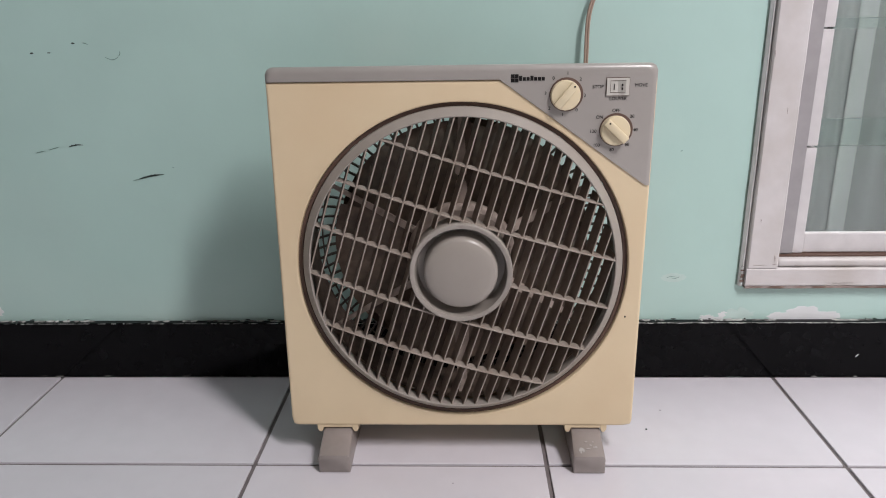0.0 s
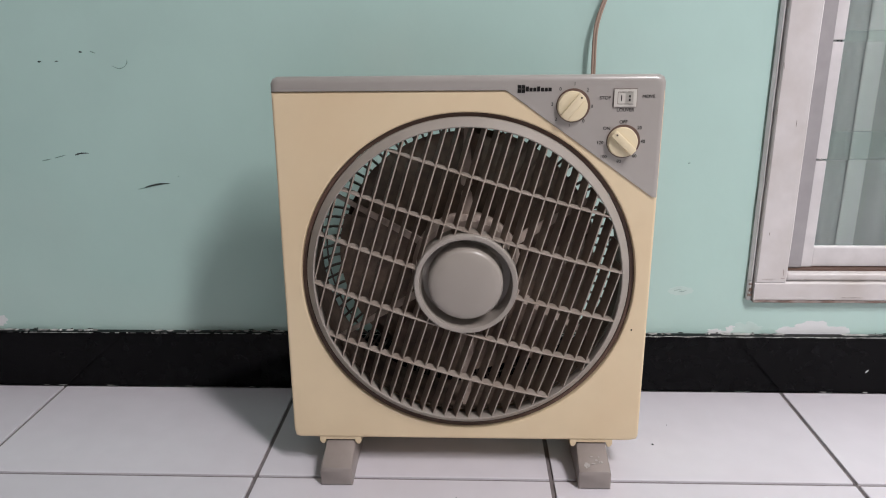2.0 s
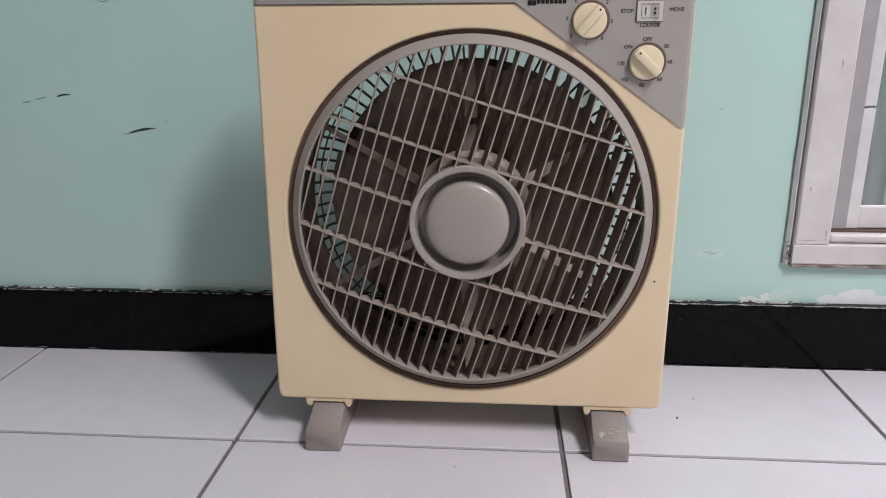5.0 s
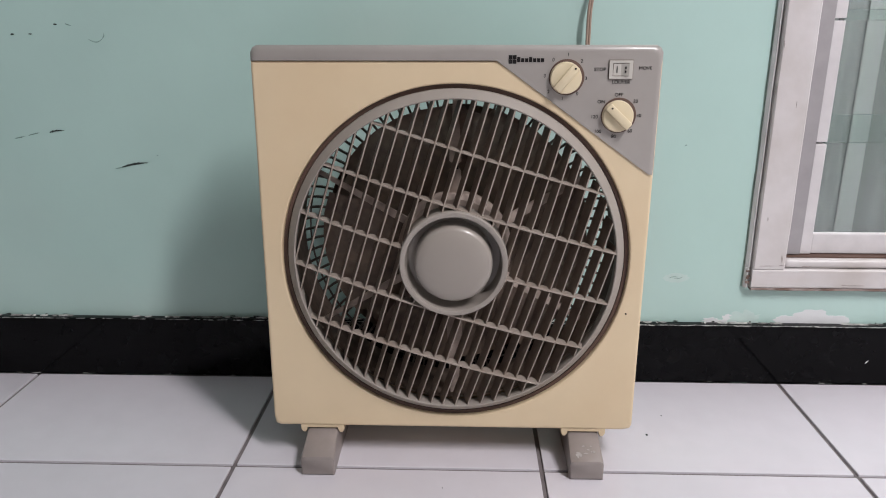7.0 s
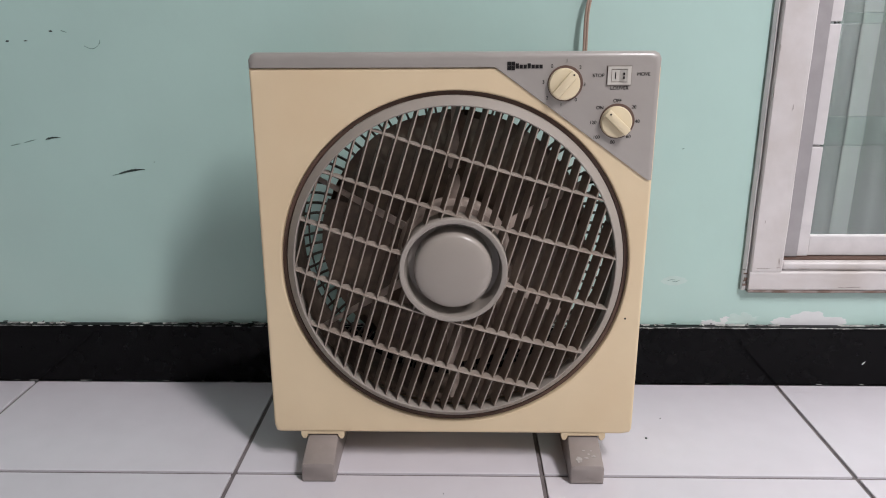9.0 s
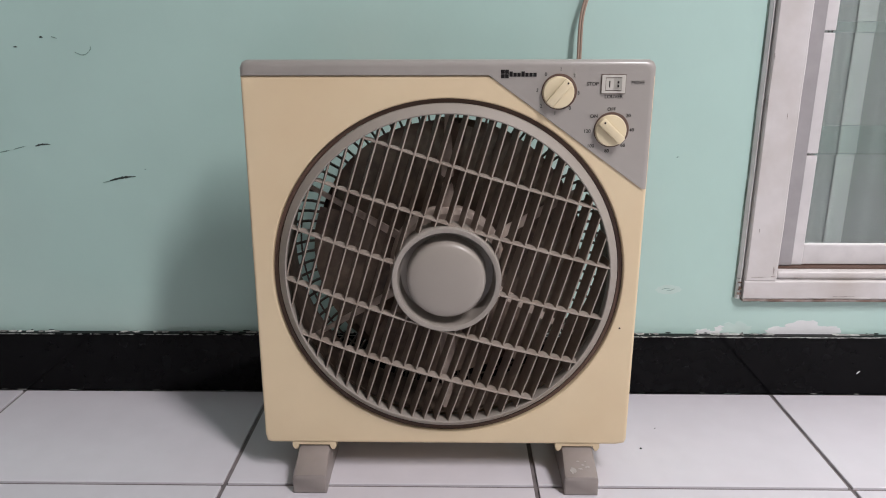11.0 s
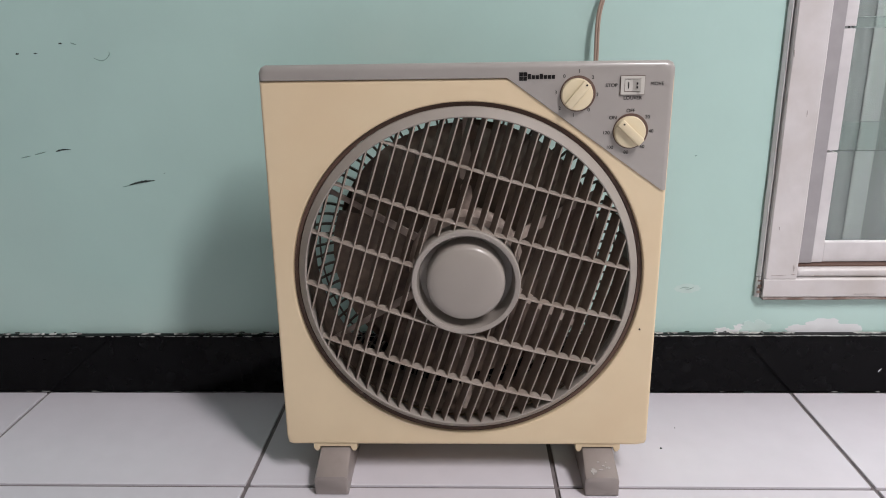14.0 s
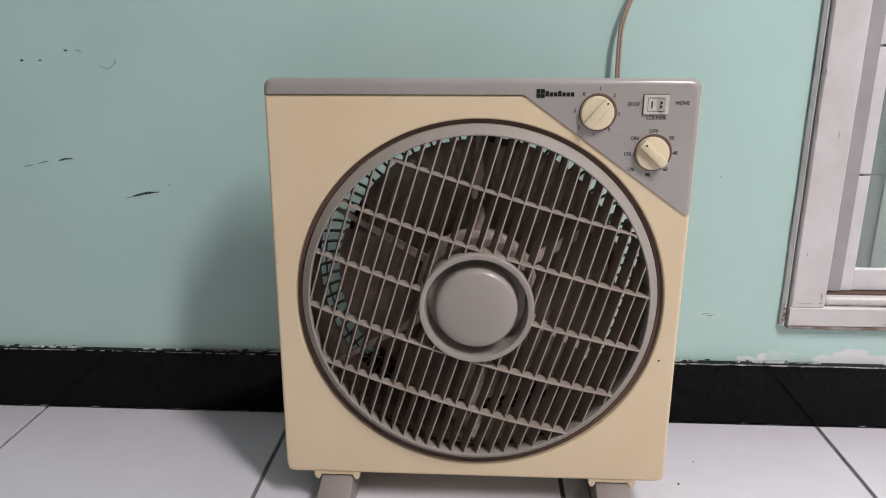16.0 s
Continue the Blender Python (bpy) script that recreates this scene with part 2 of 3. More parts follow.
def rough_board(lo, hi, bevel, seed):
    """A painted board with slightly wandering edges."""
    bm = bmesh.new()
    long = 2 if hi[2] - lo[2] > hi[0] - lo[0] else 0
    n = 40
    loops = []
    for i in range(n + 1):
        s = lo[long] + (hi[long] - lo[long]) * i / n
        w = [0.0007 * noise.noise((s * 40, seed, k)) for k in range(4)]
        a0, a1 = (lo[0], hi[0]) if long == 2 else (lo[2], hi[2])
        b = bevel
        ring = [(a0 + w[0], lo[1] + b), (a0 + b + w[0], lo[1]), (a1 - b + w[1], lo[1]), (a1 + w[1], lo[1] + b), (a1, hi[1]), (a0, hi[1])]
        loops.append([(a, y, s) if long == 2 else (s, y, a) for a, y in ring])
    return rings(loops, caps=(True, True))


part("jamb", rough_board((0.0, -PR, 0.0230), (FW, 0.05, OH), 0.0016, 1), M_FRAME, window, "white painted timber jamb", smooth=True)
part("jamb", rough_board((OW - FW, -PR, 0.0230), (OW, 0.05, OH), 0.0016, 2), M_FRAME, window, "white painted timber jamb", smooth=True)
part("window_sill", rough_board((0.0, -PR, 0.0), (OW, 0.05, 0.0226), 0.0016, 3), M_FRAME, window, "white painted bottom rail with stained lower edge", smooth=True)
part("head_rail", rough_board((FW, -PR, OH - 0.045), (OW - FW, 0.05, OH), 0.0022, 4), M_FRAME, window, smooth=True)
part("inner_bead", boxed((FW + 0.0005, -PR + 0.0035, 0.0230), (OW - FW - 0.0005, 0.045, 0.0332), 0.0038, 4), M_FRAME, window, smooth=True)
part("worn_edge", rough_board((0.001, -PR + 0.001, -0.0034), (OW, 0.0, -0.0002), 0.0008, 5), M_WORN, window, "bare brown worn wood under the rail")
part("jamb_gap", rough_board((-0.0079, -0.0010, -0.001), (-0.0066, 0.0, OH), 0.0005, 8), M_GAPCHIP, window, "chipped green grey edge beside the frame")
bm = bmesh.new()
for k, z in enumerate((0.0045, 0.0100, 0.0118, 0.0185)):
    add_box(bm, (-0.0058 + 0.0006 * (k % 3), -0.0066, z), (-0.0010 - 0.0007 * (k % 2), -0.0058, z + (0.0016 if k % 2 else 0.0026)))
part("corner_damage", bm, M_WORN, window, "bare brown chipped corner")
part("edge_strip", rough_board((-0.0065, -0.0062, 0.0240), (-0.0006, 0.0, OH), 0.0030, 6), M_STRIP, window, "grey painted strip along the jamb", smooth=True)
part("edge_strip", rough_board((-0.0065, -0.0060, -0.0010), (-0.0006, 0.0, 0.0232), 0.0026, 9), M_STRIP, window, "worn grey end of the strip beside the bottom rail", smooth=True)
# Thin dark strips that paint the shade in the channel's gaps.
part("shadow_gap", boxed((FW + 0.0012, 0.002, 0.0334), (OW - FW - 0.0012, 0.04, 0.0350)), M_DARK, window, "dark strip painted for the shaded gap under the channel")
part("shadow_gap", boxed((FW + 0.0002, 0.004, 0.0330), (FW + 0.0010, 0.04, 0.30)), M_DARK, window, "dark strip painted for the shaded gap beside the channel")
# aluminium channel and louvre blades
part("side_channel", boxed((FW + 0.001, 0.007, 0.0355), (FW + 0.0222, 0.05, OH - 0.045), 0.001), M_ALU, window, "grey aluminium side channel")
part("side_channel", boxed((OW - FW - 0.0135, 0.006, 0.0355), (OW - FW - 0.001, 0.05, OH - 0.045), 0.001), M_ALU, window, "grey aluminium side channel")
part("bottom_channel", boxed((FW + 0.0358, 0.012, 0.0355), (OW - FW - 0.014, 0.0215, 0.0595), 0.0012), M_CLIP, window, "pale aluminium bottom channel")
P = 0.131
for k in range(8):
    z1 = 0.163 + k * P
    z0 = z1 - P + 0.0025 if k else 0.0355
    if z1 > OH - 0.05:
        break
    for side in (0, 1):
        x0 = FW + 0.0228 if not side else OW - FW - 0.0285
        part("louvre_clip", boxed((x0, 0.010, z0), (x0 + 0.0125, 0.047, z1), 0.0008), M_CLIP, window, "pale grey louvre blade holder")
    bm = boxed((FW + 0.0358, -0.0025, 0.0), (OW - FW - 0.029, 0.0025, P + 0.012), 0.0008, 1)
    ob = part("pane", bm, M_GLASS, window, "clear glass louvre blade", m=Matrix.Translation((0, 0.0185, z1 - P + (0.020 if k == 0 else 0.0))) @ pose(0, 0, 0, -3.5))
    ob.visible_shadow = False

# curtain behind the panes


def pleat(x):
    """Depth of the hanging cloth: slow falls and short rises."""
    u = ((x - 0.537) / 0.074) % 1.0
    rise = 0.5 - 0.5 * math.cos(math.pi * u / 0.34) if u < 0.34 else 0.5 + 0.5 * math.cos(math.pi * (u - 0.34) / 0.66)
    return 0.456 + 0.009 * rise + 0.004 * math.sin(x * 23)


loops = [[(0.36 + 0.0025 * j, pleat(0.36 + 0.0025 * j), z) for j in range(272)] for z in (0.05, 1.36)]
back = [[(x, y + 0.0012, z) for x, y, z in loop] for loop in loops]
bm = rings([loops[0], loops[1], back[1], back[0], loops[0]], closed=False)
bmesh.ops.remove_doubles(bm, verts=bm.verts, dist=1e-6)
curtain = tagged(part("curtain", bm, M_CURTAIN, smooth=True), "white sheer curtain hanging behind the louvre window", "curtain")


# Strips over the cloth: the bright bands of its folds, painted paler.
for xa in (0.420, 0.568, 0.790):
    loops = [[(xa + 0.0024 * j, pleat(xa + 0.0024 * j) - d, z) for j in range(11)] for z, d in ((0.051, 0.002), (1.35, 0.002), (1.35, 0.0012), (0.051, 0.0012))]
    part("doubled_fold", rings(loops + [loops[0]], closed=False), M_FOLD, curtain, "doubled fold of sheer cloth, its brightness put into a paler colour", smooth=True)
part("curtain_rail", boxed((0.36, WALL_Y + 0.13, 1.355), (1.04, 0.49, 1.375)), M_CLIP, curtain)


# ---- the box fan ----
fan = tagged(new("box_fan"), "cream and grey plastic box fan standing on white tiles", "fan")
fan.matrix_world = pose(0.0032, 0.017, 0)
LEAN_M = pose(0, 0, 0.0355, -0.3)
W, H, D = 0.1742, 0.360, 0.076        # half width, height, depth
SEAM = 0.3470
CX, CZ, RG = 0.0018, 0.1705, 0.1576   # centre of the opening, its radius


def flare(x, z):
    """The box widens a little towards its top."""
    return x * (1 - 0.005 * z / H) + 0.0018 * z / H - 0.0006


ANG = [2 * math.pi * i / 288 for i in range(288)]
for cx, cz in ((-W, 0), (W, 0), (W, SEAM), (-W, SEAM)):
    a = math.atan2(cz - CZ, cx - CX) % (2 * math.pi)
    k = min(range(288), key=lambda i: abs(ANG[i] - a))
    ANG[k] = a


def rect_loop(n, inset, depth):
    """Points of the housing's outline along rays from the opening's centre."""
    pts = []
    rc = 0.0055
    for a in ANG:
        c, s = math.cos(a), math.sin(a)
        f = min(((W if c > 0 else -W) - CX) / c if abs(c) > 1e-9 else 9, ((SEAM if s > 0 else 0) - CZ) / s if abs(s) > 1e-9 else 9)
        x, z = CX + c * f, CZ + s * f
        for sx in (-1, 1):
            ox = sx * (W - rc)
            if (x - ox) * sx > 0 and z < rc:
                d = Vector((x - ox, z - rc)).normalized() * rc
                x, z = ox + d.x, rc + d.y
        f = 1 - inset / W
        pts.append((flare(x * f, z), depth, max(z, 0) * f + inset * 0.95))
    return pts


def circ_loop(n, r, depth):
    return [(CX + r * math.cos(a), depth, CZ + r * math.sin(a)) for a in ANG]


N = 288
loops = [circ_loop(N, RG - 0.001, 0.030), circ_loop(N, RG, 0.003), circ_loop(N, RG + 0.0002, 0.0008), circ_loop(N, RG + 0.0007, 0.0002), circ_loop(N, RG + 0.0013, 0.0), circ_loop(N, RG + 0.0022, 0.0)]
loops += [rect_loop(N, 0.0034, 0.0), rect_loop(N, 0.0024, 0.0), rect_loop(N, 0.0012, 0.0003), rect_loop(N, 0.0003, 0.0012), rect_loop(N, 0.0, 0.0024), rect_loop(N, 0.0, 0.055), rect_loop(N, 0.002, D)]
loops += [circ_loop(N, 0.162, D), circ_loop(N, 0.162, D - 0.004)]
housing = part("housing", rings(loops), M_CREAM, fan, "aged cream plastic housing", LEAN_M, smooth=True)

# grey top cap with the control panel
XO = W + 0.0006


def inset_top(d, k):
    """The cap's outline drawn in by d along its top and sides, and by k along its seam."""
    x = XO - d
    return [(-x, SEAM + k), (0.0350, SEAM + k), (x, 0.2510 + k), (x, H - 0.006 - d), (x - 0.002, H - 0.002 - d), (x - 0.006, H - d), (-x + 0.006, H - d), (-x + 0.002, H - 0.002 - d), (-x, H - 0.006 - d)]


Y0 = -0.0012
loops = []
for a in range(5):
    u = math.pi / 2 * a / 4
    d = 0.0055 * (1 - math.sin(u))
    k = 0.0006 if a == 0 else (0.0002 if a == 1 else 0)
    loops.append([(flare(x, z), Y0 + 0.0055 * (1 - math.cos(u)), z) for x, z in inset_top(d, k)])
loops.append([(flare(x, z), 0.030, z - (0.0015 if z > SEAM + 0.001 else 0)) for x, z in inset_top(0, 0)])
loops.append([(flare(x, z), D + 0.001, z - (0.0095 if z > SEAM + 0.001 else 0)) for x, z in inset_top(0, 0)])
panel = part("control_panel", rings(loops, caps=(True, True)), M_PANEL, fan, "grey plastic top cap and control panel", LEAN_M, smooth=True)


def text(words, x, z, size, parent):
    c = bpy.data.curves.new("lettering", "FONT")
    c.body, c.size, c.align_x, c.align_y, c.extrude, c.offset = words, size, "CENTER", "CENTER", 0.0001, 0.0
    tmp = bpy.data.objects.new("lettering", c)
    scene.collection.objects.link(tmp)
    dg = bpy.context.evaluated_depsgraph_get()
    me = bpy.data.meshes.new_from_object(tmp.evaluated_get(dg))
    bpy.data.objects.remove(tmp)
    me.materials.clear()
    me.materials.append(M_INK)
    ob = new("lettering", me)
    ob.parent = parent
    ob.matrix_local = pose(x, Y0 - 0.0002, z, 90)
    tagged(ob, "dark printed lettering")


def on_panel(px, py):
    """Places on the panel, in thousandths of its own print grid."""
    return 0.1404 + (px - 1093) / 1945, 0.3412 - (py - 152) / 1920


for words, px, py in (("0", 982, 139), ("1", 1006, 131), ("2", 1028, 141), ("3", 1036, 168), ("0", 1023, 192), ("1", 999, 200), ("2", 976, 189), ("3", 969, 164),
                      ("OFF", 1091, 194), ("20", 1119, 204), ("40", 1126, 227), ("60", 1113, 252), ("80", 1087, 261), ("100", 1060, 253), ("120", 1053, 229), ("ON", 1063, 205),
                      ("STOP", 1058, 154), ("MOVE", 1131, 152), ("LOUVER", 1093, 174)):
    x, z = on_panel(px, py)
    text(words, x, z, 0.0041, panel)
# maker's mark as plain shapes
x, z = on_panel(916, 138)
bm = bmesh.new()
for i, j in ((0, 0), (0, 1), (1, 0), (1, 1)):
    add_box(bm, (x - 0.0033 + i * 0.0034, Y0 - 0.0003, z - 0.0036 + j * 0.0036), (x - 0.0002 + i * 0.0034, Y0 + 0.0002, z - 0.0003 + j * 0.0036))
part("maker_mark", bm, M_INK, panel, "small dark square mark")
x, z = on_panel(945, 139)
bm = bmesh.new()
for i in range(7):
    add_box(bm, (x - 0.0112 + i * 0.0033, Y0 - 0.0003, z - 0.0018), (x - 0.0085 + i * 0.0033, Y0 + 0.0002, z + (0.0024 if i in (0, 3) else 0.0013)))
part("maker_name_bar", bm, M_INK, panel, "dark printed bars")


def knob(px, py, grip, name="knob"):
    x, z = on_panel(px, py)
    m = LEAN_M @ Matrix.Translation((x, Y0, z))
    # The dark disc paints the shaded gap round the dial.
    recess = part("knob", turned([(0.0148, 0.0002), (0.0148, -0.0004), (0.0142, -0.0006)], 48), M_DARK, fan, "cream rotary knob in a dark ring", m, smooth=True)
    part("dial", turned([(0.0133, -0.0006), (0.0130, -0.0036), (0.0124, -0.0044), (0.0115, -0.0046)], 48), M_KNOB, recess, "cream plastic dial", m=Matrix.Translation((-0.0008, 0, -0.0006)), smooth=True)
    bm = boxed((-0.0128, -0.0085, -0.0036), (0.0128, -0.0042, 0.0036), 0.0012)
    part("grip", bm, M_KNOB, recess, "raised cream grip bar", pose(-0.0008, 0, -0.0006, 0, -grip, 0), smooth=True)
    a = radians(grip)
    part("pointer_dot", turned([(0.0008, -0.0083), (0.0008, -0.0088)], 12), M_INK, recess, m=Matrix.Translation((0.0095 * math.cos(a), 0, 0.0095 * math.sin(a))))


knob(1004.5, 166, 50)
knob(1092.5, 226.5, 137)

x, z = on_panel(1091.5, 154)
m = LEAN_M @ Matrix.Translation((x, Y0, z)) @ Matrix.Scale(0.87, 4)
bm = bmesh.new()
for lo, hi in (((-0.0112, -0.0018, 0.0062), (0.0112, 0.0, 0.0086)), ((-0.0112, -0.0018, -0.0086), (0.0112, 0.0, -0.0062)), ((-0.0112, -0.0018, -0.0062), (-0.0078, 0.0, 0.0062)), ((0.0078, -0.0018, -0.0062), (0.0112, 0.0, 0.0062))):
    add_box(bm, lo, hi)
switch = part("rocker_switch", bm, M_WHITE, fan, "off-white rocker switch in a rectangular bezel", m)
# Dark plate behind the bezel, painting the shade of its seam.
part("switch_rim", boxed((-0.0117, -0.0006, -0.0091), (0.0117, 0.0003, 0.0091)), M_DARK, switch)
bm = rings([[(-0.0072, 0.0, zz), (-0.0072, -0.0012, zz), (0.0, -0.0010, zz), (0.0072, -0.0042, zz), (0.0072, 0.0, zz)] for zz in (-0.0056, 0.0056)], caps=(True, True))
part("rocker", bm, M_WHITE, switch, "off-white rocker")
bm = bmesh.new()
add_box(bm, (-0.0042, -0.0016, -0.003), (-0.0034, -0.0011, 0.003))
for zz in (-0.0018, 0.0018):
    add_box(bm, (0.0034, -0.0032, zz - 0.0011), (0.0048, -0.0025, zz + 0.0011))
part("switch_mark", bm, M_INK, switch)

# ---- louvre grille ----
TILT_G = 17.0
GM = LEAN_M @ Matrix.Translation((CX, -0.0062, CZ + 0.0018)) @ pose(0, 0, 0, 0, TILT_G, 0) @ Matrix.Scale(0.991, 4)
RI, RO, RH = 0.1449, 0.1535, 0.0482
prof = [(RI + 0.0015, 0.014), (RI, -0.0014), (RI + 0.0004, -0.0023), (RI + 0.0012, -0.0025), (RO - 0.0014, 0.0041), (RO - 0.0005, 0.0050), (RO, 0.0064), (RO, 0.014)]
grille = part("louvre_grille", turned(prof, 160, closed=True), M_RING, fan, "round grey louvre ring", GM, smooth=True)
# ring in the recess round the grille, its dark brown put in for shade
part("recess_ring", turned([(RG - 0.0004, 0.0045), (RG - 0.0004, 0.011), (RO + 0.0004, 0.011), (RO + 0.0004, 0.0045)], 160, closed=True), M_DARK, fan, "dark brown ring painted for the shaded gap round the grille", LEAN_M @ Matrix.Translation((CX, 0, CZ)))


HU, HV = -0.0018, 0.0031      # the hub's place in the turned ring


def spans(off, along, across, hole):
    """The stretches of a chord at this offset that lie outside the hub."""
    e = math.sqrt(max(0, (RI + 0.001) ** 2 - off ** 2))
    if abs(off - across) >= hole:
        return [(-e, e)]
    h = math.sqrt(hole ** 2 - (off - across) ** 2)
    return [(-e, along - h), (along + h, e)]


DOME, RISE = 0.0185, 0.0025


def bulge(u, v):
    """How far the grille stands out at this place."""
    return -RISE - DOME * (1 - min(1, ((u - HU) ** 2 + (v - HV) ** 2) / RI ** 2))


def bar(along_v, off, a, b, section, n=14):
    """A bar of the grille that follows its dome; section: (offset, depth) points."""
    loops = []
    for i in range(n + 1):
        q = a + (b - a) * i / n
        y = bulge(off, q)
        loops.append([(off + o, y + d, q) if along_v else (q, y + d, off + o) for o, d in section])
    return rings(loops, caps=(True, True))


SP, SHEAR, PHASE = 0.0114, -0.0028, -0.0023
for k in range(-13, 14):
    u = k * SP + PHASE
    if abs(u) > RI - 0.004:
        continue
    for a, b in spans(u, HV, HU, RH - 0.002):
        t = 0.0008
        sec = [(-t * 0.6, 0.0012), (t * 0.6, 0.0012), (t, 0.0022), (t + SHEAR, 0.0198), (-t + SHEAR, 0.0198), (-t, 0.0022)]
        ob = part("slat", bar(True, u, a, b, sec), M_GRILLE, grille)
        # Flanks and backs take the darker vane brown, front edges keep the grille grey.
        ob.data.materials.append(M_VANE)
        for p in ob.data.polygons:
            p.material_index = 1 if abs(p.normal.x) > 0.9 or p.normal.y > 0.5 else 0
for k in range(-2, 3):
    v = k * 0.0477 + HV
    for a, b in spans(v, HU, HV, RH - 0.002):
        t = 0.0009
        sec = [(-t * 0.7, 0.0006), (t * 0.7, 0.0006), (t, 0.0016), (t, 0.0075), (-t, 0.0075), (-t, 0.0016)]
        loops = []
        for i in range(121):
            q = a + (b - a) * i / 120
            y = bulge(v, q)
            deep = 0.0045 + 0.0065 * abs(math.sin(math.pi * (q - PHASE) / SP)) ** 0.6
            loops.append([(q, y + (d if d < 0.005 else deep), v + o) for o, d in sec])
        part("cross_bar", rings(loops, caps=(True, True)), M_GRILLE, grille)
HY = -RISE - DOME * (1 - (RH / RI) ** 2)
prof = [(RH, 0.022), (RH, -0.0008), (RH - 0.0003, -0.0018), (RH - 0.0010, -0.0025), (RH - 0.0042, -0.0026), (RH - 0.0050, -0.0022), (RH - 0.0053, -0.0012), (RH - 0.0060, 0.0180), (RH - 0.0068, 0.0195), (0.0352, 0.0200),
        (0.0346, 0.0020), (0.0342, -0.0004), (0.0332, -0.0022), (0.0310, -0.0034), (0.026, -0.0046), (0.018, -0.0056), (0.009, -0.0061), (0.002, -0.0062)]
part("hub_cap", turned([(r, d + HY) for r, d in prof], 128), M_GREY, grille, "grey domed hub cap in a raised ring", Matrix.Translation((HU, 0, HV)), smooth=True)

# ---- inside the fan ----
IM = LEAN_M @ Matrix.Translation((CX - 0.0005, 0, CZ + 0.002))
part("motor_drum", turned([(0.050, 0.024), (0.054, 0.030), (0.054, 0.046), (0.049, 0.050), (0.045, 0.098)], 64), M_ARM, fan, "dusty brown motor drum", IM, smooth=True)


def stay_arm(angle, stretches):
    """A twisted stay from the drum to the shroud; stretches: (radius, half width) pairs."""
    loops = []
    for i, (r, w) in enumerate(stretches):
        tw = radians(28 - 12 * (r - 0.05) / 0.1)
        c, d = w * math.cos(tw), w * math.sin(tw)
        loops.append([(r, 0.036 - d - 0.0012, -c), (r, 0.036 + d - 0.0012, c), (r, 0.036 + d + 0.0012, c), (r, 0.036 - d + 0.0012, -c)])
    return part("support_arm", rings(loops, caps=(True, True)), M_ARM, fan, "dusty brown stay arm", IM @ pose(0, 0, 0, 0, -angle, 0))


for k in range(6):
    if k == 0:
        top_arm = stay_arm(90, ((0.050, 0.0085), (0.062, 0.0070), (0.0755, 0.0055), (0.0775, 0.0035), (0.082, 0.0035), (0.0835, 0.0062), (0.098, 0.0056), (0.115, 0.0042), (0.128, 0.0028), (0.152, 0.0026)))
        part("slot", boxed((0.0770, 0.0300, -0.0030), (0.0825, 0.0338, 0.0030)), M_INK, top_arm, "small black slot")
    else:
        wide = 1.0 if k == 3 else 0.5
        stay_arm(90 - 60 * k, [(0.050 + 0.102 * i / 6, (0.0100 - 0.006 * i / 6) * wide) for i in range(7)])
rotor = part("rotor_hub", turned([(0.034, 0.052), (0.040, 0.054), (0.040, 0.085), (0.034, 0.087)], 48), M_DUSTY, fan, "dusty rotor hub", IM, smooth=True)
for k in range(5):
    loops = []
    for i in range(9):
        f = i / 8
        r = 0.038 + 0.0935 * f
        half = radians(40)
        pts = []
        for side, jj in ((0, range(9)), (1, range(8, -1, -1))):
            for j in jj:
                a = half * (j / 4 - 1) + radians(8) * f
                d = 0.070 + 0.014 * (j / 4 - 1) + 0.003 * math.cos(math.pi * (j / 8 - 0.5)) + (0.0008 if side else -0.0008)
                pts.append((r * math.cos(a), d, r * math.sin(a)))
        loops.append(pts)
    part("blade", rings(loops, caps=(True, True)), M_BLADE, rotor, "smoked translucent fan blade with brown dust", pose(0, 0, 0, 0, -(46 + 72 * k), 0), smooth=True)
# The stretch behind depth 0.068 is added to keep out side light.
part("shroud", turned([(0.1515, 0.026), (0.1535, 0.026), (0.1565, 0.068), (0.1572, 0.094), (0.1556, 0.094), (0.1545, 0.068)], 120, closed=True), M_DUSTY, fan, "dusty brown inner shroud", IM, smooth=True)
guard = part("rear_guard", turned([(0.1580, 0.071), (0.1612, 0.071), (0.1612, 0.078), (0.1580, 0.078)], 120, closed=True), M_GUARD, fan, "dark rear guard", IM)
rib = None
for k in range(84):
    if rib is None:
        bm = rings([[(r, d - 0.0022, -0.0010), (r, d + 0.0022, -0.0010), (r, d + 0.0022, 0.0010), (r, d - 0.0022, 0.0010)] for r, d in ((0.159, 0.076), (0.1585, 0.096), (0.147, 0.109), (0.136, 0.113), (0.120, 0.115), (0.040, 0.118))], caps=(True, True))
        rib = part("rib", bm, M_GUARD, guard)
        continue
    ob = new("rib", rib.data)
    ob.parent = guard
    ob.matrix_local = pose(0, 0, 0, 0, 360 / 84 * k, 0)
for r, d in ((0.1525, 0.104), (0.118, 0.1155), (0.088, 0.1165), (0.056, 0.1178)):
    part("guard_ring", turned([(r - 0.0007, d - 0.001), (r + 0.0007, d - 0.001), (r + 0.0007, d + 0.001), (r - 0.0007, d + 0.001)], 72, closed=True), M_GUARD, guard)

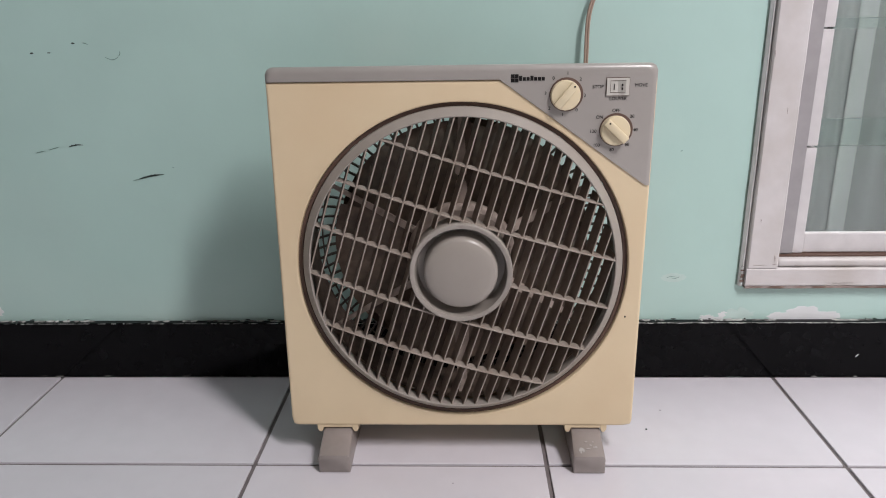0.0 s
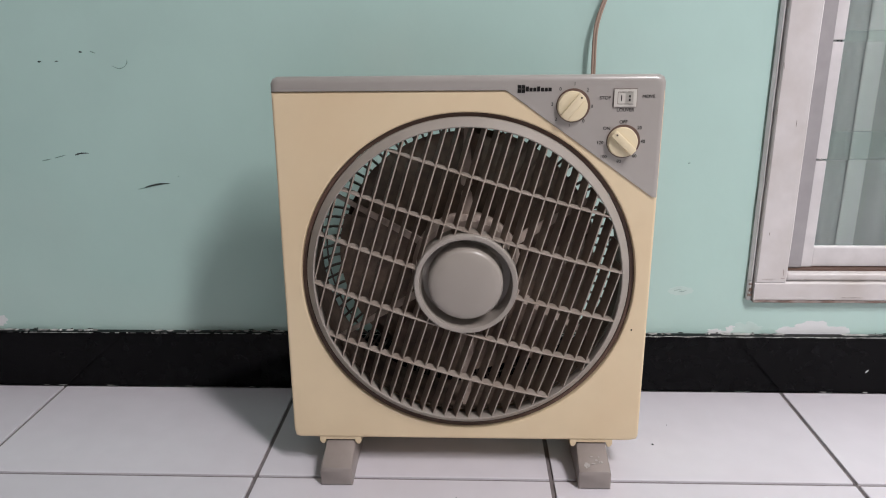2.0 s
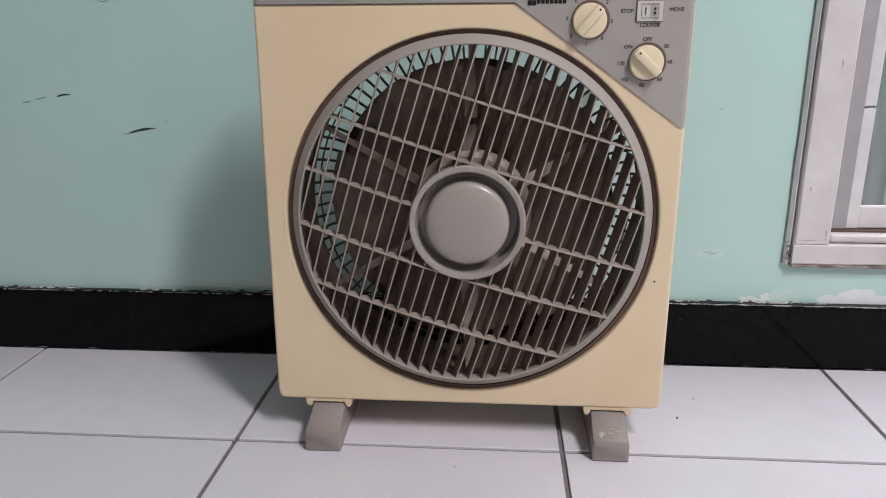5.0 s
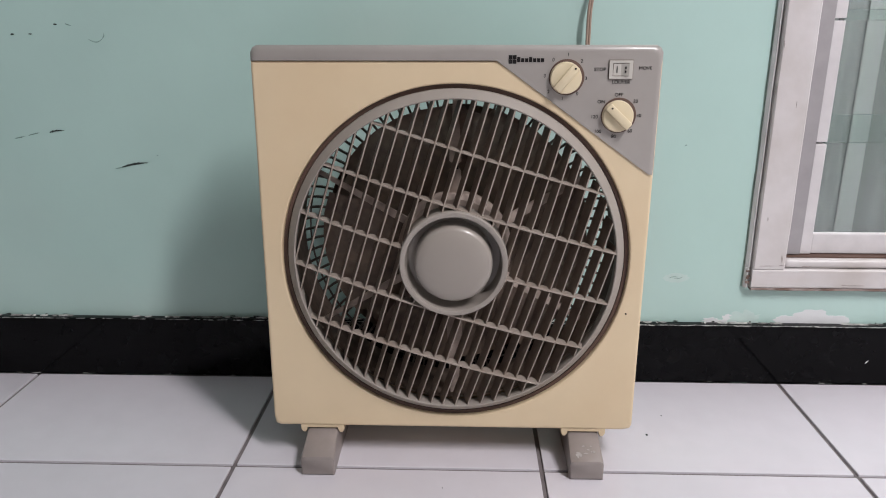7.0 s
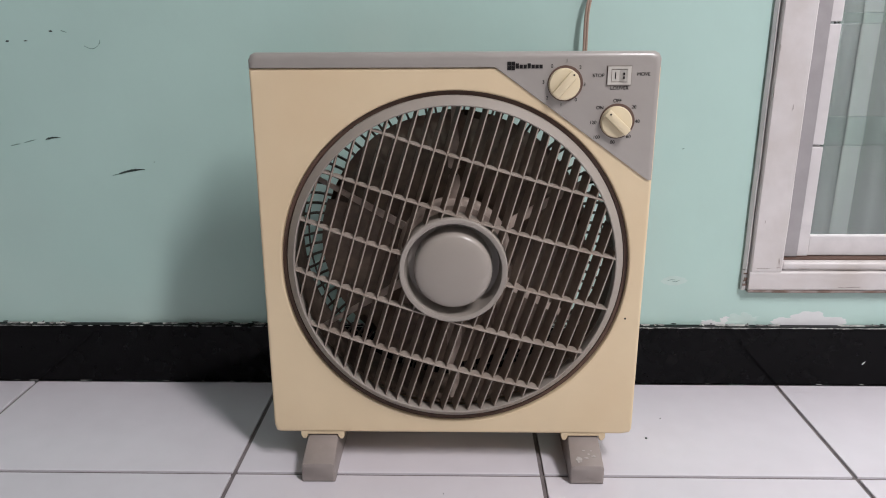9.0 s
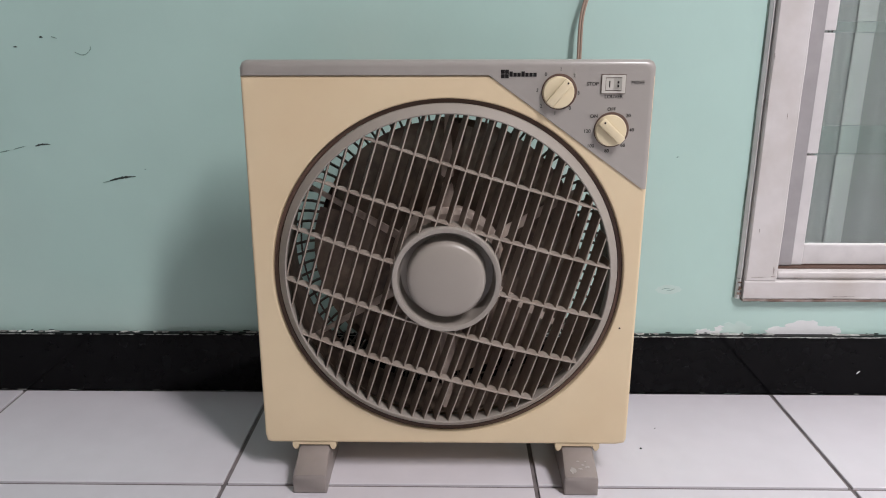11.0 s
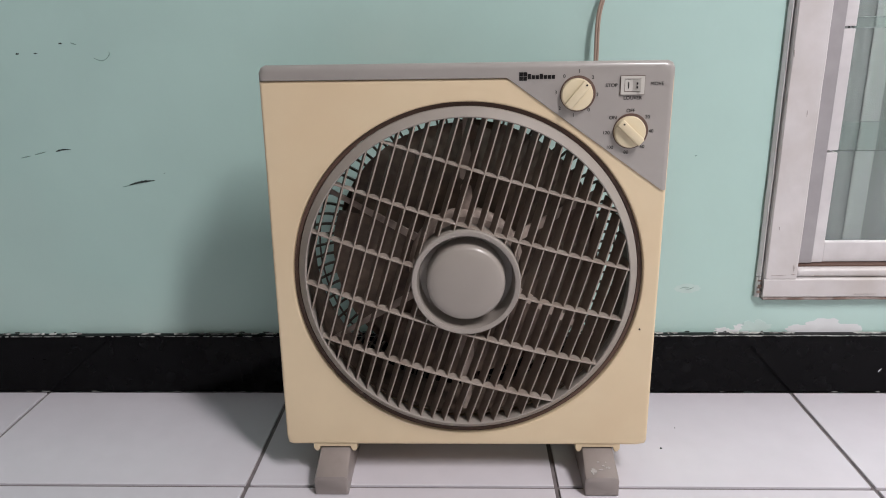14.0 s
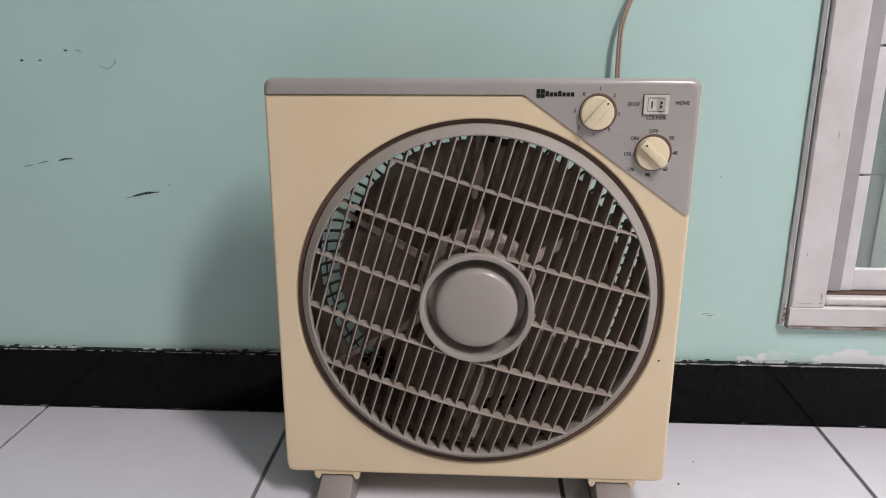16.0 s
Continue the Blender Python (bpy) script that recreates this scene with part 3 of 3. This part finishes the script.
# ---- feet and their brackets ----
for cx in (-0.1277, 0.1273):
    bm = rings([[(cx - hw, y, zb), (cx + hw, y, zb), (cx + hw, y, zt - 0.0034), (cx + hw - 0.0009, y, zt - 0.0011), (cx + hw - 0.0032, y, zt), (cx - hw + 0.0032, y, zt), (cx - hw + 0.0009, y, zt - 0.0011), (cx - hw, y, zt - 0.0034)]
                for y, hw, zb, zt in ((-0.0312, 0.0145, 0.0015, 0.0175), (-0.0300, 0.0157, 0.0002, 0.0192), (-0.0265, 0.0160, 0.0002, 0.0202), (0.002, 0.0152, 0.0002, 0.0308), (0.004, 0.0152, 0.0002, 0.0312),
                                      (0.105, 0.0152, 0.0002, 0.0318), (0.135, 0.0160, 0.0002, 0.0200), (0.138, 0.0150, 0.0010, 0.0180))], caps=(True, True))
    part("foot", bm, M_FOOT, fan, "grey plastic foot", smooth=True)
    for s in (-1, 1):
        xa = cx + s * 0.0182
        bm = rings([[(xa - 0.0030, y, 0.042), (xa - 0.0030, y, zb + 0.003), (xa - 0.0012, y, zb), (xa + 0.0012, y, zb), (xa + 0.0030, y, zb + 0.003), (xa + 0.0030, y, 0.042)]
                    for y, zb in ((0.0008, 0.0284), (0.003, 0.0266), (0.072, 0.0266))], caps=(True, True))
        part("bracket_tab", bm, M_CREAM, fan, smooth=True)
    part("bracket_bar", boxed((cx - 0.0156, 0.0010, 0.0326), (cx + 0.0156, 0.072, 0.0400), 0.0005), M_CREAM, fan)
part("blemish", turned([(0.0009, -0.0003), (0.0009, 0.0003)], 10), M_INK, fan, "tiny dark spot", LEAN_M @ Matrix.Translation((0.1595, 0, 0.121)))

# Worn spots on the right foot; the highlight on them is painted pale.
rnd = random.Random(4)
bm = bmesh.new()
for _ in range(12):
    x0, t0 = 0.1273 + rnd.uniform(-0.010, 0.011), rnd.uniform(0.04, 0.46)
    w, h = rnd.uniform(0.0008, 0.0030), rnd.uniform(0.02, 0.08)
    pts = []
    for k in range(9):
        a = 2 * math.pi * k / 9
        f = rnd.uniform(0.6, 1.0)
        t = t0 + h * f * math.sin(a)
        pts.append((x0 + w * f * math.cos(a), -0.0265 + 0.0285 * t, 0.0202 + 0.0116 * t))
    low = [bm.verts.new(p) for p in pts]
    top = [bm.verts.new((p[0], p[1] - 0.0001, p[2] + 0.00025)) for p in pts]
    bm.faces.new(top)
    for k in range(9):
        bm.faces.new((top[k], low[k], low[(k + 1) % 9], top[(k + 1) % 9]))
part("worn_spots", bm, M_FOOTSHINE, fan, "worn spots on the foot, their gloss highlight put into a paler colour")

# ---- cable ----
path = [(0.128, 0.128, 0.26), (0.136, 0.150, 0.30), (0.1405, 0.178, 0.345), (0.1410, 0.186, 0.375), (0.1410, 0.187, 0.400), (0.1414, 0.188, 0.424), (0.1436, 0.189, 0.440), (0.1485, 0.190, 0.456),
        (0.155, 0.191, 0.475), (0.161, 0.192, 0.51), (0.164, 0.193, 0.58), (0.163, 0.194, 0.8), (0.16, 0.194, 1.1)]
fine = []
for i in range(len(path) - 1):
    p0, p1, p2, p3 = (Vector(path[max(0, min(len(path) - 1, i + q))]) for q in (-1, 0, 1, 2))
    for j in range(6):
        t = j / 6
        fine.append(0.5 * (2 * p1 + (p2 - p0) * t + (2 * p0 - 5 * p1 + 4 * p2 - p3) * t * t + (3 * p1 - p0 - 3 * p2 + p3) * t ** 3))
cable = tagged(new("power_cable"), "beige brown twin power cable rising behind the fan along the wall", "cable")
for s in (-1, 1):
    part("cable_core", tube([p + Vector((s * 0.0012, 0, 0)) for p in fine], 0.0014), M_CABLE, cable, smooth=True)


# ---- marks on the wall ----
def streak(x0, z0, x1, z1, wide, mat, name, label, bow=0.0, seed=0, y=WALL_Y):
    """A thin uneven smear from one end to the other."""
    n = 14
    a, b = Vector((x0, z0)), Vector((x1, z1))
    d = b - a
    nrm = Vector((-d.y, d.x)).normalized()
    up, dn = [], []
    for i in range(n + 1):
        t = i / n
        c = a + d * t + nrm * bow * math.sin(math.pi * t)
        h = wide * (0.25 + 0.75 * math.sin(math.pi * min(1, 0.08 + t)) ** 0.7) * (0.6 + 0.8 * abs(noise.noise((t * 7, seed, 3))))
        up.append(c + nrm * h)
        dn.append(c - nrm * h * 0.7)
    loop = up + dn[::-1]
    bm = rings([[(p.x, y - 0.0004, p.y) for p in loop], [(p.x, y + 0.0006, p.y) for p in loop]], caps=(True, True))
    return tagged(part(name, bm, mat), label, "mark", "marks on the wall and frame")


def blotch(x, z, rx, rz, mat, name, label, seed, flat=None, y=WALL_Y, rough=1.0):
    """An irregular patch; flat cuts it off straight below that height."""
    pts = []
    for i in range(48):
        a = 2 * math.pi * i / 48
        f = 0.78 + rough * 0.55 * noise.noise((2.2 * math.cos(a) + seed, 2.2 * math.sin(a), seed)) + rough * 0.22 * noise.noise((7 * math.cos(a), 7 * math.sin(a), seed + 5))
        zz = z + rz * f * math.sin(a)
        pts.append((x + rx * f * math.cos(a), max(zz, flat) if flat is not None else zz))
    y -= 0.00004 * seed
    bm = rings([[(p, y - 0.00012, q) for p, q in pts], [(p, WALL_Y + 0.0006, q) for p, q in pts]], caps=(True, True))
    return tagged(part(name, bm, mat), label, "mark", "marks on the wall and frame")



SC = "scuff_mark"
streak(-0.377, 0.2565, -0.347, 0.2615, 0.0019, M_SCUFF, SC, "short black scuff on the mint wall", 0.001, 1)
streak(-0.385, 0.2545, -0.368, 0.2578, 0.0008, M_FAINT, SC, "faint grey tail of a scuff on the wall", 0.0, 2)
streak(-0.455, 0.2955, -0.438, 0.2975, 0.0014, M_SCUFF, SC, "short black scuff on the mint wall", 0.001, 3)
streak(-0.480, 0.2920, -0.466, 0.2955, 0.0010, M_FAINT, SC, "faint grey scuff on the mint wall", 0.0, 4)
streak(-0.496, 0.2885, -0.484, 0.2910, 0.0011, M_FAINT, SC, "faint grey scuff on the mint wall", 0.0, 5)
streak(-0.481, 0.4015, -0.477, 0.4020, 0.0014, M_SCUFF, SC, "small black dot on the mint wall", 0.0, 6)
streak(-0.461, 0.4020, -0.457, 0.4020, 0.0010, M_SCUFF, SC, "small black dot on the mint wall", 0.0, 7)
streak(-0.432, 0.4120, -0.428, 0.4118, 0.0012, M_SCUFF, SC, "small black dot on the mint wall", 0.0, 8)
streak(-0.419, 0.4125, -0.413, 0.4105, 0.0009, M_FAINT, SC, "small grey dot on the mint wall", 0.0, 9)
streak(-0.396, 0.3965, -0.379, 0.3985, 0.0008, M_FAINT, SC, "thin curved grey scratch on the wall", -0.004, 10)
streak(-0.380, 0.3980, -0.3785, 0.4030, 0.0009, M_FAINT, SC, "thin curved grey scratch on the wall", -0.001, 11)
streak(-0.336, 0.2695, -0.334, 0.2700, 0.0007, M_FAINT, SC, "tiny grey dot on the mint wall", 0.0, 12)
streak(0.2555, 0.2835, 0.258, 0.2845, 0.0008, M_FAINT, SC, "tiny grey dot on the mint wall", 0.0, 13)
blotch(0.260, 0.1290, 0.019, 0.0072, M_PALE, "filler_patch", "pale filler smear on the mint wall", 3, None, WALL_Y, 0.35)
streak(0.252, 0.1290, 0.262, 0.1302, 0.0005, M_FAINT, SC, "thin scratch in pale filler", 0.001, 14, WALL_Y - 0.0003)
streak(0.258, 0.1283, 0.267, 0.1304, 0.0004, M_FAINT, SC, "thin scratch in pale filler", -0.001, 15, WALL_Y - 0.0003)
FP = "bare_patch"
blotch(0.327, 0.0765, 0.0125, 0.0105, M_PLASTER, FP, "white bare plaster patch above the skirting", 1, 0.0735, WALL_Y, 0.6)
blotch(0.306, 0.0755, 0.0120, 0.0050, M_PLASTER, FP, "white bare plaster patch above the skirting", 8, 0.0735)
blotch(0.425, 0.0785, 0.0360, 0.0160, M_PLASTER, FP, "white bare plaster patch above the skirting", 2, 0.0735, WALL_Y, 0.55)
blotch(0.392, 0.0775, 0.0160, 0.0075, M_PLASTER, FP, "white bare plaster patch above the skirting", 4, 0.0735, WALL_Y, 0.6)
blotch(0.455, 0.0780, 0.0140, 0.0085, M_PLASTER, FP, "white bare plaster patch above the skirting", 6, 0.0735, WALL_Y, 0.6)
blotch(-0.588, 0.0850, 0.0140, 0.0100, M_PLASTER, FP, "white bare plaster patch above the skirting", 5, 0.0735)
blotch(0.345, 0.0790, 0.0230, 0.0120, M_PALE, FP, "pale worn paint above the skirting", 9, 0.0735, WALL_Y + 0.0002)


# ---- chipped paint along the skirting ----
def chips(n, seed, x0, x1, place, mat, name, label, out=(0, -1, 0)):
    """Many small uneven flakes, one mesh."""
    rnd = random.Random(seed)
    bm = bmesh.new()
    for _ in range(n):
        x = rnd.uniform(x0, x1)
        if noise.noise((x * 13, seed, 0)) + 0.5 * noise.noise((x * 60, seed, 2)) < -0.05:
            continue
        w, lift = rnd.uniform(0.001, 0.0065), rnd.uniform(0.0, 0.00045)
        pts = []
        m = 10
        for k in range(m):
            a = 2 * math.pi * k / m
            f = rnd.uniform(0.6, 1.0)
            pts.append((math.cos(a) * f * w, math.sin(a) * f))
        top = [bm.verts.new(Vector(place(x + p, q, 1)) + lift * Vector(out)) for p, q in pts]
        low = [bm.verts.new(place(x + p, q, 0)) for p, q in pts]
        bm.faces.new(top)
        for k in range(m):
            bm.faces.new((top[k], low[k], low[(k + 1) % m], top[(k + 1) % m]))
    return tagged(part(name, bm, mat), label, "paint chips", kind="stuff")


chips(560, 1, 0.1, 0.9, lambda x, q, t: (x, BOARD_Y - 0.0004 * t + 0.0002, 0.0736 + 0.0006 * q + 0.0010 * noise.noise((x * 40, 0, 1))), M_CHIP, "paint_chip", "grey white chipped paint along the skirting edge")
chips(90, 6, -0.9, 0.1, lambda x, q, t: (x, BOARD_Y - 0.0004 * t + 0.0002, 0.0739 + 0.0005 * q + 0.0005 * noise.noise((x * 40, 0, 1))), M_CHIP, "paint_chip", "fine grey chipped paint along the skirting edge")
chips(620, 7, 0.1, 0.9, lambda x, q, t: (x, BOARD_Y - 0.0003 * t + 0.0002, 0.0738 + 0.0004 * q), M_CHIP, "paint_chip", "thin grey white line of chipped paint along the skirting edge")
chips(260, 8, -0.9, 0.1, lambda x, q, t: (x, BOARD_Y - 0.0003 * t + 0.0002, 0.0739 + 0.0003 * q), M_CHIP, "paint_chip", "thin grey line of chipped paint along the skirting edge")
chips(420, 2, -0.9, 0.9, lambda x, q, t: (x, BOARD_Y + 0.006 + 0.0028 * q, 0.0744 + 0.0005 * t), M_CHIP, "paint_chip", "grey white chipped paint on top of the skirting", (0, 0, 1))
chips(40, 3, -0.9, 0.9, lambda x, q, t: (x, WALL_Y - 0.0004 * t + 0.0001, 0.0750 + 0.0009 * q), M_SCUFF, "paint_chip", "black paint smears on the wall above the skirting")
chips(40, 4, -0.9, 0.9, lambda x, q, t: (x, BOARD_Y - 0.0004 * t + 0.0002, 0.0009 + 0.0005 * q), M_CHIP, "grout_smear", "grey grout smears at the foot of the skirting")
chips(60, 5, -0.9, 0.9, lambda x, q, t: (x, BOARD_Y - 0.0006 + 0.0009 * q, 0.0003 + 0.0003 * t), M_SCUFF, "grout_smear", "dark dirt at the foot of the skirting", (0, 0, 1))
streak(0.488, 0.0275, 0.4915, 0.0315, 0.0011, M_PLASTER, "paint_spot", "small white paint spot on the skirting", 0.0, 21, BOARD_Y)


# ---- dirt on the window frame ----
FY = WALL_Y - 0.0103
for k, (xa, za, xb, zb, w) in enumerate(((0.3445, 0.395, 0.3455, 0.388, 0.0006), (0.3435, 0.352, 0.3440, 0.340, 0.0005), (0.366, 0.333, 0.3662, 0.326, 0.0005), 
                                         (0.3735, 0.160, 0.3745, 0.152, 0.0009), (0.372, 0.1487, 0.377, 0.1490, 0.0006), (0.350, 0.1478, 0.366, 0.1482, 0.0004), (0.398, 0.1475, 0.409, 0.1478, 0.0004),
                                         (0.445, 0.1250, 0.470, 0.1252, 0.0006), (0.352, 0.205, 0.3525, 0.201, 0.0006))):
    streak(xa, za, xb, zb, w, M_DIRT, "frame_scratch", "thin brown scratch on the white window frame", 0.0, 40 + k, FY + 0.0003)

# ---- specks on the floor ----
def speck(x, y, r, name="floor_speck"):
    bm = turned([(r, -0.0001), (r * 0.9, 0.0006)], 8)
    tagged(part(name, bm, M_SCUFF, m=Matrix.Translation((x, y, 0.0003)) @ pose(0, 0, 0, 90)), "tiny dark speck lying on the white tile", "speck", "specks on the floor")


for x, y, r in ((-0.005, -0.031, 0.0004), (0.206, 0.067, 0.0012), (0.231, 0.107, 0.0006)):
    speck(x, y, r)

# ---- floor tiles ----
TS, GR = 0.3, 0.0045
X_JOINT = -0.21


def tile_mesh(w, d):
    bm = boxed((GR / 2, GR / 2, -0.006), (w - GR / 2, d - GR / 2, 0.0), 0.0007, 2)
    me = bpy.data.meshes.new("tile")
    bmesh.ops.recalc_face_normals(bm, faces=bm.faces)
    bm.to_mesh(me)
    bm.free()
    me.materials.append(M_TILE)
    return me


whole, cut = tile_mesh(TS, TS), tile_mesh(TS, BOARD_Y + 0.001)
for i in range(-7, 9):
    for j in range(-11, 1):
        ob = new("tile", cut if j == 0 else whole)
        ob.parent = floor
        ob.matrix_local = Matrix.Translation((X_JOINT + i * TS, j * TS, 0.0002 * noise.noise((i * 3.1, j * 2.7, 0))))
